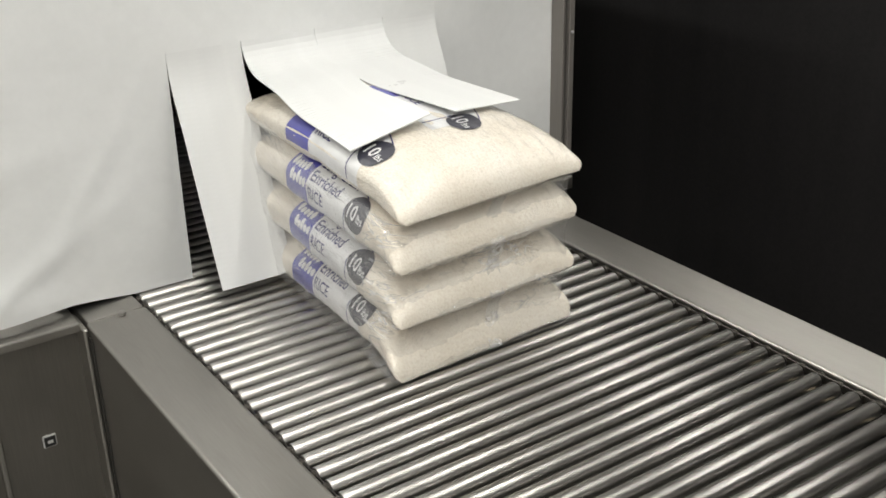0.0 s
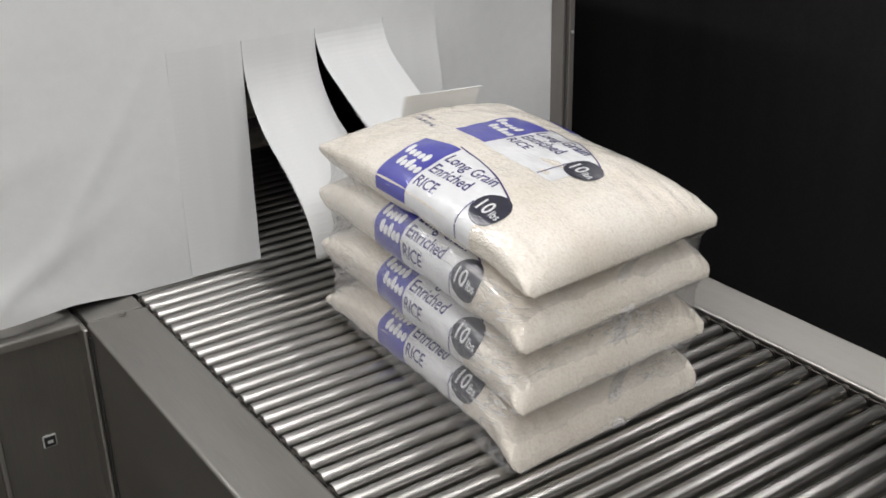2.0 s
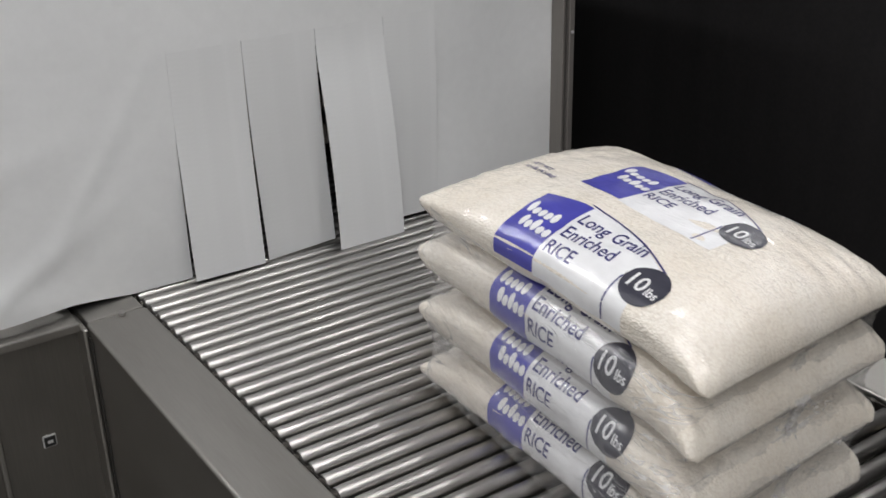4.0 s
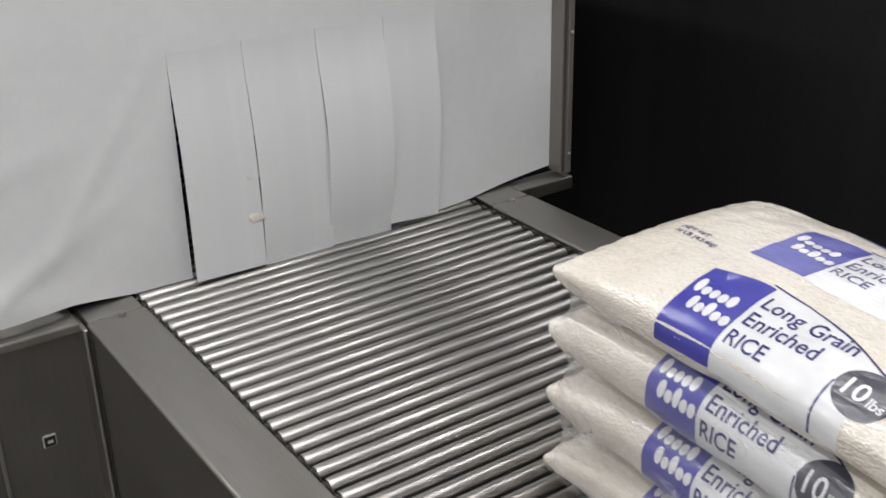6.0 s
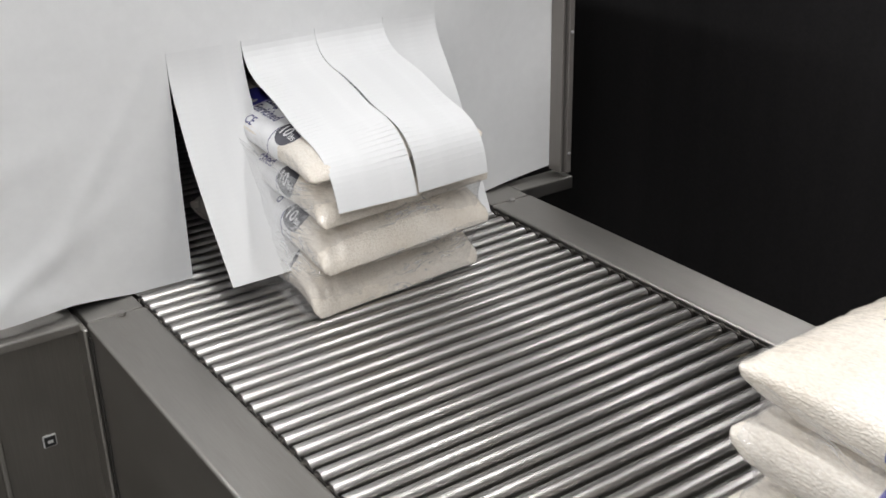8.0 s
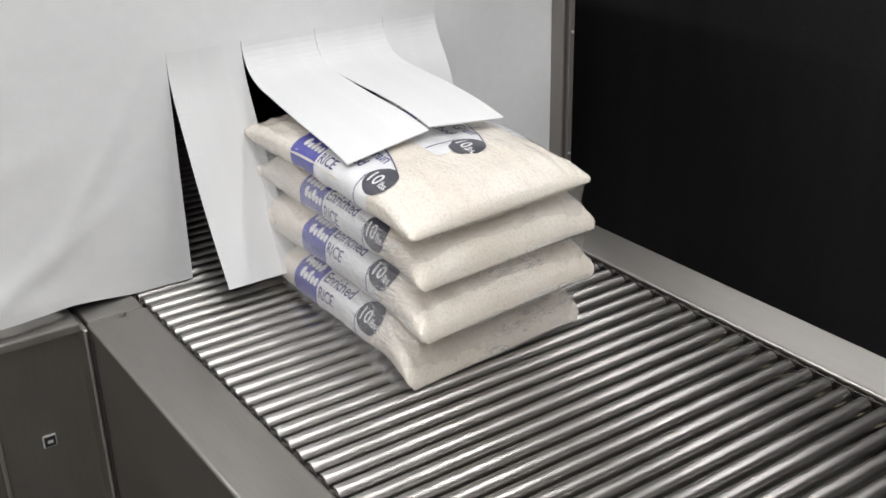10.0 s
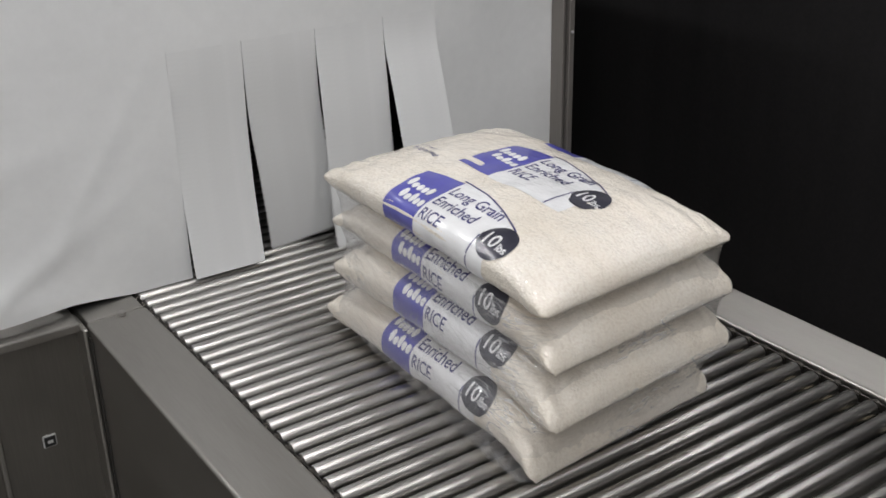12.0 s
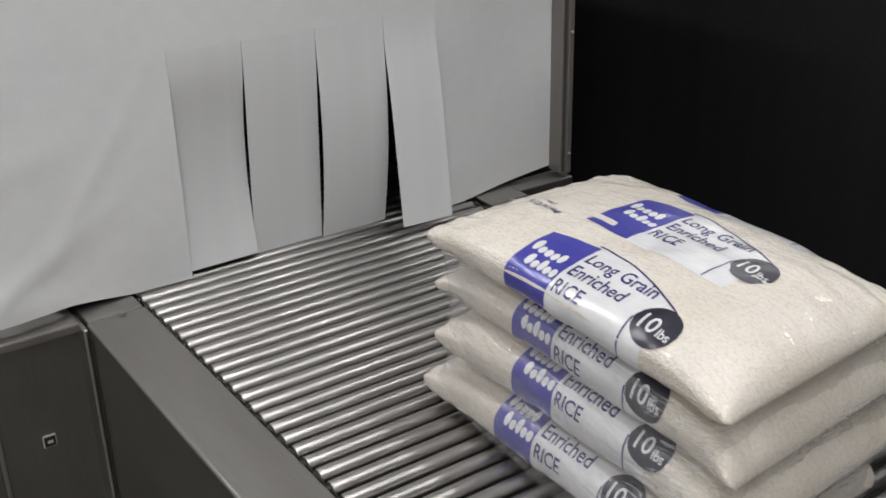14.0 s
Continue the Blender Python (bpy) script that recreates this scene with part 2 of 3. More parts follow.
def roller_mesh():
    bm = bmesh.new()
    rod(bm, (0.16, 0, -ROLLER_R), (W, 0, -ROLLER_R), ROLLER_R, 24, 0.04)
    return mesh_of("roller", bm, STEEL_ROLLER, True)


def pin_mesh(x0, x1):
    bm = bmesh.new()
    rod(bm, (x0, 0, -ROLLER_R), (x1, 0, -ROLLER_R), 0.13, 10)
    return mesh_of("axle_pin", bm, LOCK_RIM, True)


def link_mesh(x):
    bm = bmesh.new()
    box(bm, (x - 0.04, -0.08, -ROLLER_R - 0.24), (x + 0.04, 1.08, -ROLLER_R + 0.22), 0.02, 1)
    rod(bm, (x - 0.12, 0, -ROLLER_R), (x + 0.12, 0, -ROLLER_R), 0.26, 12)
    return mesh_of("chain_link", bm, CHAIN_STEEL)


def lug_mesh():
    bm = bmesh.new()
    box(bm, (W - 0.62, 0.34, -0.95), (W - 0.12, 0.66, -0.62), 0.03, 1)
    return mesh_of("chain_lug", bm, BRASS)


bed = empty("roller_bed", pose(0, 0, 0))
tagged(bed, "bed of bright steel rollers carried on side chains", "conveyor rollers")


def fill_bed():
    shapes = (("roller", roller_mesh()), ("axle_pin", pin_mesh(0.02, 0.17)), ("axle_pin", pin_mesh(W, W + 0.3)),
              ("chain_link", link_mesh(0.08)), ("chain_link", link_mesh(W + 0.28)), ("chain_lug", lug_mesh()))
    for i in range(-40, 100):
        for name, me in shapes:
            ob = new(name, me)
            ob.parent = bed
            ob.matrix_basis = pose(0, i * IN, 0)



# pan colour darkened so the gaps between the rollers read as shaded
tagged(boxed("return_pan", (0.8, SOUTH + 1, -2.4), (W - 0.75, NORTH - 1, -2.1), GAP_DARK), "dull dark grey-beige pan beneath the conveyor rollers, toned for their shaded gaps", "pan", kind="structure")

# ---- the shrink tunnel's mouth ----
PY = 0.98     # plane of the white sheet
HINGE = 12.25
CUTS = (3.2, 7.25, 11.5, 15.75, 19.2)


def sheet_bm(xs, zs, y, sag, seed, keep, lift):
    """A hanging sheet with soft waves and a real thickness, on a grid of lines xs and zs. keep(x, z): where the sheet is."""
    rnd = random.Random(seed)
    ph = [rnd.uniform(0, 6.28) for _ in range(4)]
    bm = bmesh.new()

    def at(x, z, back):
        low = max(0.0, 1 - z / 12.2) if x < 19.3 else max(0.0, 1 - z / 30)
        dy = sag * low * (0.5 * math.sin(x * 0.42 + ph[0]) + 0.35 * math.sin(x * 0.7 + z * 0.3 + ph[1]) + 0.3 * math.sin(z * 0.4 - x * 0.3 + ph[2]))
        dy += 0.25 * sag * min(1.0, abs(z - 12.25) / 6) * noise.noise(Vector((x * 0.22 + seed, z * 0.22, 0)))
        dy += 0.42 * (1 - math.cos(math.pi * min(1.0, max(0.0, (x - 20.5) / 7.2))))
        # old fold lines that fan out from the lower corner
        for px, pz, slope, deep in ((-7.5, 1.2, 0.55, 0.22), (-7.5, 1.2, -0.20, 0.16), (-4.0, 3.0, 1.4, 0.10), (-9.0, 7.0, 0.25, 0.12)):
            off = (z - pz) - slope * (x - px)
            if x > px and x < 3:
                dy -= deep * math.exp(-(off / 0.8) ** 2) * min(1.0, x - px) * max(0.0, 1 - (x - px) / 9)
        return ((x) * IN, (y + dy + back * 0.05) * IN, (z + lift(x) * max(0, 1 - z / 3)) * IN)
    for back in (0, 1):
        made = {}
        for i in range(len(xs) - 1):
            for j in range(len(zs) - 1):
                if not keep((xs[i] + xs[i + 1]) / 2, (zs[j] + zs[j + 1]) / 2):
                    continue
                c = []
                for a, b in ((i, j), (i + 1, j), (i + 1, j + 1), (i, j + 1)):
                    if (a, b) not in made:
                        made[(a, b)] = bm.verts.new(at(xs[a], zs[b], back))
                    c.append(made[(a, b)])
                bm.faces.new(c if not back else c[::-1])
    return bm


def lines(a, b, n):
    return [a + (b - a) * i / n for i in range(n + 1)]


def tunnel():
    top = empty("shrink_tunnel", pose(0, 0, 0))
    tagged(top, "heat-shrink tunnel with a steel chamber in a shade-dark colour behind a white curtain", "tunnel")
    # chamber behind the curtain; its near-black colour stands in for the unlit inside
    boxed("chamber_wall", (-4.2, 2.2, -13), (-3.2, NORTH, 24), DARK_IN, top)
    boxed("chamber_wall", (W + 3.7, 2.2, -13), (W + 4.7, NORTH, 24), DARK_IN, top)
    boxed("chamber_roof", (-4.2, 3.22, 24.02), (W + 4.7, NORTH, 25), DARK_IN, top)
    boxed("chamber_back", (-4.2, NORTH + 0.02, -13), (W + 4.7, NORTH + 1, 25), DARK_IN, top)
    # sill under the curtain, beyond the rails on both sides
    part("sill", box(bmesh.new(), (-40, -0.30, -0.5), (-3.36, 2.15, 0.02), 0.1, 2), STEEL_RAIL, top)
    part("sill", box(bmesh.new(), (W + 3.52, 0.45, -0.9), (29.5, 2.15, -0.02), 0.1, 2), STEEL_RAIL, top)
    part("lower_panel", box(bmesh.new(), (-40, 0.35, FLOOR), (-3.0, 1.2, -0.52), 0.05), STEEL_PANEL, top)
    bm = bmesh.new()
    box(bm, (-3.46, -0.95, FLOOR), (-3.18, 1.2, -0.12), 0.12, 3)
    part("corner_bead", bm, STEEL_RAIL, top)
    # thin dark strip in place of the shaded gap beside the bead
    boxed("panel_gap_shade", (-3.25, -1.3, FLOOR), (-3.16, -0.97, -0.5), DARK_IN, top)
    part("panel_edge", box(bmesh.new(), (-8.3, 0.05, FLOOR), (-8.05, 0.34, -0.7), 0.05), STEEL_RAIL, top)
    # aluminium profile beside the curtain
    boxed("post", (28.62, 0.75, 0.25), (28.80, 1.9, 24.5), ALU, top, 0.04)
    # solid black bar painted in for the shade between the two profiles
    boxed("post_gap_shade", (28.81, 0.95, 0.25), (28.93, 1.9, 24.5), LOCK_BLACK, top)
    boxed("post", (28.94, 0.5, 0.25), (29.33, 1.9, 24.5), ALU, top, 0.06)
    for z in (1.6, 9.5):
        part("post_screw", rod(bmesh.new(), (29.12, 0.40, z), (29.12, 0.52, z), 0.10, 12, 0.02), LOCK_RIM, top)
    boxed("header", (-40, 1.2, 24.05), (29.7, 3.2, 25.5), STEEL_PANEL, top)
    return top


def curtain():
    top = empty("white_curtain", pose(0, 0, 0))
    tagged(top, "stiff white coated sheet hanging across the tunnel mouth", "curtain")
    xs = lines(-40, -12, 16)[:-1] + lines(-12, CUTS[0], 48)[:-1] + lines(CUTS[0], CUTS[4], 28)
    zs = lines(0.03, HINGE, 44)[:-1] + lines(HINGE, 24, 18)
    part("sheet", sheet_bm(xs, zs, PY, 0.30, 3, lambda x, z: x < CUTS[0] or z > HINGE,
                           lambda x: 0.36 if x < -3.2 else max(0, -x / 3.2 * 0.36)), SHEET, top, smooth=True)
    part("sheet", sheet_bm(lines(CUTS[4] - 0.15, 28.7, 34), lines(0.03, 24, 40), PY + 0.12, 0.30, 5, lambda x, z: True,
                           lambda x: max(0, (x - 22) / 6 * 0.4)), SHEET, top, smooth=True)


tunnel()
curtain()

lock = empty("panel_lock", pose(-5.75 * IN, 0.35 * IN, -6.3 * IN))
tagged(lock, "small square black quarter-turn lock in a steel panel", "lock")
part("rim", box(bmesh.new(), (-0.35, -0.12, -0.35), (0.35, 0.0, 0.35), 0.05), LOCK_RIM, lock)
part("body", box(bmesh.new(), (-0.28, -0.17, -0.28), (0.28, -0.121, 0.28), 0.03), LOCK_BLACK, lock)
part("key_slot", box(bmesh.new(), (-0.14, -0.2, -0.09), (0.14, -0.171, 0.09), 0.02), LOCK_RIM, lock)

# plain black panel added to close the view beside the machine
tagged(boxed("partition", (44, -110, FLOOR), (45, 60, 12.2), BLACK, None, 0.05), "matt black panel that fills the view beside the conveyor", "partition", kind="structure")

# ---- curtain flaps, in hinged strips ----
SEG = 44


def flap_strip_mesh(width, length, first, last):
    bm = bmesh.new()
    box(bm, (0.012, 0.0, -length * (1.0 if last else 1.07)), (width - 0.012, 0.05, 0))
    if first:
        box(bm, (0.012, 0.052, -0.1), (width - 0.012, 0.09, 0.5))
    return mesh_of("strip", bm, FLAP)


FLAP_LENGTHS = (12.1, 12.4, 12.4, 12.0)
# each row: seconds, five leans from hinge to hem and a sideways sway, in degrees
FLAP_ROWS = [[], [], [], []]
FLAP_ROWS[0] += [(0, 28.2, 22.4, 20.4, 21, 21.7, 0.2), (0.5, 24.1, 16.3, 13.1, 12.9, 13.2, 0.7), (1, 11.2, 6.4, 6.3, 9.7, 11.7, 0.9), (1.5, -6.2, -4.1, -1.1, 5.2, 9.9, 0.8), (1.9, -2, 0.6, 3.2, 4.8, 5.7, 0.8), (2.1, -3.3, -2.8, -2.4, -2.1, -1.8, 0.2), (2.3, 1, 0.4, -0.7, -2.7, -4.4, 0.5), (2.5, -3.6, -4.1, -5.8, -6.2, -6.1, 1.6), (2.7, -2.5, -2.5, -2.6, -2.7, -2.9, 0.1), (2.9, 2.8, 5.4, 7.8, 8.2, 7.9, 1), (3.1, 3.6, 4.2, 4.8, 5, 5.1, 0.7), (5.3, -9.7, -0.6, 5.6, 6.7, 6.6, 1), (6, 13.6, 8.9, 4.3, 2.2, 1.7, 0.9)]
FLAP_ROWS[0] += [(6.2, 25.1, 18.2, 9.2, -0.5, -7.2, 1.1), (6.4, 24.1, 23.5, 21.8, 6, -8.5, 1.2), (6.6, 44.6, 36.6, 20.5, 9.8, -4.2, 0.5), (6.8, 45.1, 44.4, 34.3, 22.7, 4.6, 0.9), (7, 61.2, 51.8, 34.4, 28.7, 31.9, 1.2), (7.4, 28.6, 21.8, 19.7, 26.5, 34, 0), (7.8, 17.7, 17.2, 24.2, 30.7, 33.9, 0.1), (8.2, 26.9, 25.7, 33.8, 36.8, 37.2, -0.2), (9.2, 23.4, 24.3, 32.6, 35.9, 36.5, -0.1), (10.3, 22.8, 21, 21, 24.3, 28.1, -0.1), (10.6, 10.5, 12.5, 17.5, 18.2, 17.9, 1.3), (11, -19.1, -18.6, -19.3, -22.9, -26.3, 0.4), (11.3, -8.6, -9.6, -11.4, -12.9, -14.1, 0.3)]
FLAP_ROWS[0] += [(11.6, -0.5, 4.9, 10.6, 11.3, 10.4, 1), (11.8, 0.6, 4.3, 10.8, 13.7, 14.4, 1.1), (12, -6.9, -2.6, 2.4, 6.7, 10.3, 0.3), (12.2, 3, 2.8, 2.7, 2.8, 3, 0.7), (12.4, -14.4, -6.6, 1, 3.5, 3.9, 1.1), (12.6, -54.7, -35, -11.6, 13.8, 38.4, -0.3), (12.8, -11.5, -7.2, -4.2, -3.8, -3.7, -0.6), (13, -1.8, -1.1, -0.7, -0.7, -0.7, 0.6), (13.2, 4.6, 3.7, 3.3, 3.3, 3.3, 0.9), (13.5, 15.1, 12.6, 13.6, 14.2, 14.2, 0.8), (13.8, 1.5, 2.7, 5.1, 6.4, 7.1, 1), (14, -16.9, -11.3, -4.5, 3.3, 11, -0.3)]
FLAP_ROWS[1] += [(0, 124.4, 88.6, 75.2, 84.4, 61.8, 3.2), (0.5, 109.6, 85.4, 79.5, 86.8, 61.6, 4.1), (1, 97.9, 80.9, 81.2, 89.8, 61.8, 5.3), (1.5, 89.9, 77.8, 80.7, 85.9, 58.9, 8.4), (1.9, -15.5, 28.1, 68.8, 10.9, -140.6, -7.8), (2.1, 10.1, 32.1, 43.7, 74.6, 133.5, 5.3), (2.3, 24.3, 7.6, -7.9, -11.5, -8.4, 1.8), (2.5, 10.8, 6.1, 3.8, 4.2, 5, 1.3), (2.7, 8.9, -2.7, -16.2, -16.3, -9, -1.3), (2.9, 26.7, 18, 7.7, -3.3, -13.8, 0), (3.1, 1.3, 1, 1.4, 1.8, 1.7, -3.1), (5.3, -1.4, -1.3, -1.3, -1.2, -1.1, -0.6), (6, 14.9, 10.2, 4.6, -0.9, -5.9, 0.4)]
FLAP_ROWS[1] += [(6.2, 29.9, 20.3, 9.5, -1.3, -11.1, 1.3), (6.4, 30.6, 28.3, 22.8, 8.2, -8.4, 2), (6.6, 59.9, 38.5, 15.7, 5, 2.5, 2.2), (6.8, 77.9, 48.9, 22.3, 6.4, -2.3, 1.8), (7, 93.2, 61.1, 25.5, 8.8, 8.5, 2.8), (7.4, 99.8, 71.2, 45.6, 17.5, -4.5, 1.4), (7.8, 102.4, 76.4, 59.8, 35, 7.9, 1), (8.2, 100.8, 79.1, 71.2, 53.3, 25.9, 1.1), (8.7, 76, 85, 89, 88, 82, 0), (9.2, 76, 84, 89, 90, 89, 0), (9.8, 75, 83, 88, 90, 90, 1), (10.3, 100.4, 81.3, 78.7, 81.3, 60.8, 7.3), (10.6, 100.1, 81.4, 77.3, 83, 63.9, 8.1)]
FLAP_ROWS[1] += [(11, 74, 73, 83.2, 87.5, 72.1, 9.8), (11.3, 53.6, 65.7, 83.2, 99.9, 79.8, 10), (11.6, -5.4, 17.9, 56, 109.3, 158, -3.9), (11.8, 35.1, 32, 38, 73.8, 130.4, 4.6), (12, -7.7, -5.3, -2.3, -5.8, -9.4, -6.5), (12.2, -26.1, -19.4, -11.8, -4.4, 1.8, 0.9), (12.4, -40.8, -27.7, -15.7, -16.7, -26.9, 0.4), (12.6, 0.3, -4, -10, -19.5, -31.8, -4), (12.8, 5, 9.1, 12.9, 15.9, 17.8, 0.3), (13, 23.6, 18.4, 12, 5.9, 0.4, -0.6), (13.2, 15, 17.2, 16.6, 7.8, -5.3, -0.6), (13.5, 3.6, 2.8, 2.2, 1.6, 0.9, 1.1), (13.8, 4.2, 3.9, 3.7, 3.4, 3.1, 0.4)]
FLAP_ROWS[1] += [(14, -4.7, -5.3, -5.6, -5.8, -5.7, -0.7)]
FLAP_ROWS[2] += [(0, 106.1, 85.6, 82.6, 87.4, 72.4, -5.4), (0.5, 104.1, 83.8, 81.7, 90.8, 79.4, -6.4), (1, 94.6, 81.3, 84.2, 93, 79.9, -6.9), (1.5, 95.1, 83.9, 81.1, 91.6, 96.8, -4.4), (1.9, 68.5, 68.9, 82.2, 101, 116.5, -3.7), (2.1, 93.6, 48.9, 37.3, 100.3, 197.8, 3.7), (2.3, 49.6, 37.2, 38.2, 53, 72.8, -0.2), (2.5, 6.7, 7.9, 11.9, 19.6, 28.7, 0.3), (2.7, 1.7, 0.5, -0.5, -1, -0.7, -0.3), (2.9, 24.1, 4.2, -8, 0.3, 13.8, -1.8), (3.1, 22.3, 17.9, 13.1, 8.6, 4.7, -0.4), (5.3, 2.7, 1.3, 0.4, 0, -0.2, 1.3), (6, 20.7, 13.7, 5.2, -4.6, -14.4, 2.1)]
FLAP_ROWS[2] += [(6.2, 30.2, 20.2, 9.1, -1.7, -11.9, 2.6), (6.4, 38, 28.6, 17.6, 4.1, -8.2, 2.4), (6.6, 60.9, 38.5, 15.2, 4.9, 4.4, 2.4), (6.8, 76, 47.8, 23.1, 7.9, 1.2, 2.2), (7, 85.5, 55.9, 29.5, 8.9, -2.9, 1.7), (7.4, 112.1, 71.2, 40.8, 15, -1.1, 0.7), (7.8, 114.6, 77.2, 58.4, 28.1, -2.1, -0.8), (8.2, 102, 80.1, 74.1, 50.8, 11.3, -1.3), (8.7, 77, 86, 89, 87, 80, 0), (9.2, 77, 85, 89, 90, 88, 0), (9.8, 76, 84, 88, 90, 88, 1), (10.3, 85.4, 90.9, 91.1, 79.3, 60, 5.6), (10.6, 84.1, 93, 92.4, 79, 60.7, 6.7)]
FLAP_ROWS[2] += [(11, 82.7, 88.2, 86.7, 82.9, 75.9, 6.9), (11.3, 81.8, 80.2, 80.9, 88.8, 84.9, 6.1), (11.6, 6.6, 31.6, 64, 117.7, 113.6, -2.5), (11.8, 45.7, 32.9, 28.3, 35.1, 44.8, -0.2), (12, 10.7, 6.1, 3.1, 5, 8.6, 0.2), (12.2, -18.5, -14.3, -9.1, -5.5, -3.1, 0.6), (12.4, 2.3, -8.5, -17.6, -13.4, -5.6, -2.1), (12.6, 12.3, 7.3, 2.4, 1.1, 0.6, -1.8), (12.8, 32.3, 32.7, 27.6, 9.8, -6.9, 1.2), (13, 35.1, 33.1, 27.9, 10.6, -6.6, 0.4), (13.2, 22.4, 19.5, 16.1, 11.4, 6, -0.6), (13.5, 15.8, 7.5, -1.4, -10.1, -18.4, -1), (13.8, -5.9, -8.3, -8.2, -0.5, 10.4, 0)]
FLAP_ROWS[2] += [(14, 7.3, 2.4, -3.3, -8.5, -12.8, -0.2)]
FLAP_ROWS[3] += [(0, 48.3, 22.3, 1.6, -14.8, -29.1, -0.3), (0.5, 44.3, 23.2, 4.9, -10.2, -23.8, -0.2), (1, 38.7, 23.8, 9.8, -2.6, -14, -0.1), (1.5, 24.4, 17.8, 11, 4.2, -2.4, 0), (1.9, 15.7, 9.6, 4.6, 0.9, -2.4, -0), (2.1, 31.9, 14.8, 1.5, -7.6, -14.8, -0.2), (2.3, 49.7, 32.6, 14.8, 0.2, -12.7, -0.1), (2.5, 32.4, 24.3, 16, 7.9, 0.1, 0), (2.7, 25.1, 12.7, 2, -4.8, -10.3, -0), (2.9, 36.6, 15.1, -5.5, -19.2, -30.1, -0.2), (3.1, 21, 11.5, 1.9, -7.6, -16.6, -0), (5.3, -10.2, -6.4, -1.5, 3.7, 6.8, 2.1), (6, 13.7, 9.2, 4, -0.2, -3, 2.9)]
FLAP_ROWS[3] += [(6.2, 30.1, 19.6, 8.8, 0.2, -5.8, 2.6), (6.4, 28.9, 25.1, 19.5, 2.9, -14.5, 8), (6.6, 47.2, 34.5, 22.2, 2.9, -10.1, 9.8), (6.8, 39.2, 23.7, 12.4, 9, 8.4, 5.2), (7, 52.6, 29.4, 14, 11.4, 12, 5.6), (7.4, 18.8, 24.1, 29.7, 34.6, 39.4, 0.1), (7.8, 49.1, 35.1, 26.9, 21.3, 19.7, 0.3), (8.2, 46.9, 32, 27.8, 28.1, 28.7, -0.8), (9.2, 52.1, 30.8, 14.8, 5.8, -0.4, -0.1), (10.3, 66.6, 29.1, -0.3, -19.2, -34, -0.2), (10.6, 60.1, 31.3, 4.1, -17.3, -36, -0.1), (11, 71, 49.2, 12.3, -16.8, -42, -1.4), (11.3, 23.1, 18.5, 12.4, 3.2, -6.7, 0.1)]
FLAP_ROWS[3] += [(11.6, 12.9, 9.8, 6.7, 3.6, 0.4, 0), (11.8, 10.2, 6.4, 7.2, 8.3, 8.7, -0.7), (12, 17.8, 16.6, 15.1, 13.4, 11.7, -0), (12.2, -14.9, 12.3, 41.3, 57.7, 68.9, 1.6), (12.4, 47.8, 41.8, 30.8, 27.4, 26.8, 1.9), (12.6, 46.5, 37.2, 24.3, 4.7, -10.5, 1.1), (12.8, 66.3, 43.6, 18.6, -3.6, -22.5, -0), (13, 31.9, 23.2, 14.9, 6.4, -2.1, 0), (13.2, 44.9, 23.8, 6, 1.6, -1.1, -0.5), (13.5, 43.3, 27.4, 11.1, -0.1, -3.8, 1.7), (13.8, 1.4, 2.5, 7.7, 22.6, 41.2, 1.6), (14, 12.3, 10.7, 9.2, 8.8, 9.2, 1.6)]
flaps = []
for k in range(4):
    fl = empty("curtain_flap", pose(CUTS[k] * IN, PY * IN, HINGE * IN))
    tagged(fl, "loose white coated flap cut into the tunnel curtain", "curtain flap", "curtain flaps")
    n = FLAP_LENGTHS[k] / SEG
    wide = CUTS[k + 1] - CUTS[k]
    me, me_first, me_last = flap_strip_mesh(wide, n, False, False), flap_strip_mesh(wide, n, True, False), flap_strip_mesh(wide, n, False, True)
    strips = []
    for i in range(SEG):
        s = new("strip", me_last if i == SEG - 1 else me if i else me_first)
        s.parent = fl
        strips.append(s)
    flaps.append(strips)


def lean(knots, s):
    """The flap's lean at the share s of its length, from five knots; a sixth number is its sideways sway."""
    f = s * 4
    i = min(int(f), 3)
    f -= i
    f = f * f * (3 - 2 * f) * 0.5 + f * 0.5
    return knots[i] * (1 - f) + knots[i + 1] * f


def knots_at(rows, t):
    if t <= rows[0][0]:
        return rows[0][1:]
    for i in range(len(rows) - 1):
        if t <= rows[i + 1][0]:
            a, b = rows[i], rows[i + 1]
            p = rows[i - 1] if i else a
            n = rows[i + 2] if i + 2 < len(rows) else b
            h = b[0] - a[0]
            f = (t - a[0]) / h
            out = []
            for c in range(1, 7):
                d0, d1, d2 = (a[c] - p[c]) / max(a[0] - p[0], 0.05), (b[c] - a[c]) / h, (n[c] - b[c]) / max(n[0] - b[0], 0.05)
                m0 = 0 if d0 * d1 <= 0 else 2 * d0 * d1 / (d0 + d1)
                m1 = 0 if d1 * d2 <= 0 else 2 * d1 * d2 / (d1 + d2)
                out.append((2 * f ** 3 - 3 * f * f + 1) * a[c] + (f ** 3 - 2 * f * f + f) * h * m0 + (3 * f * f - 2 * f ** 3) * b[c] + (f ** 3 - f * f) * h * m1)
            return out
    return rows[-1][1:]


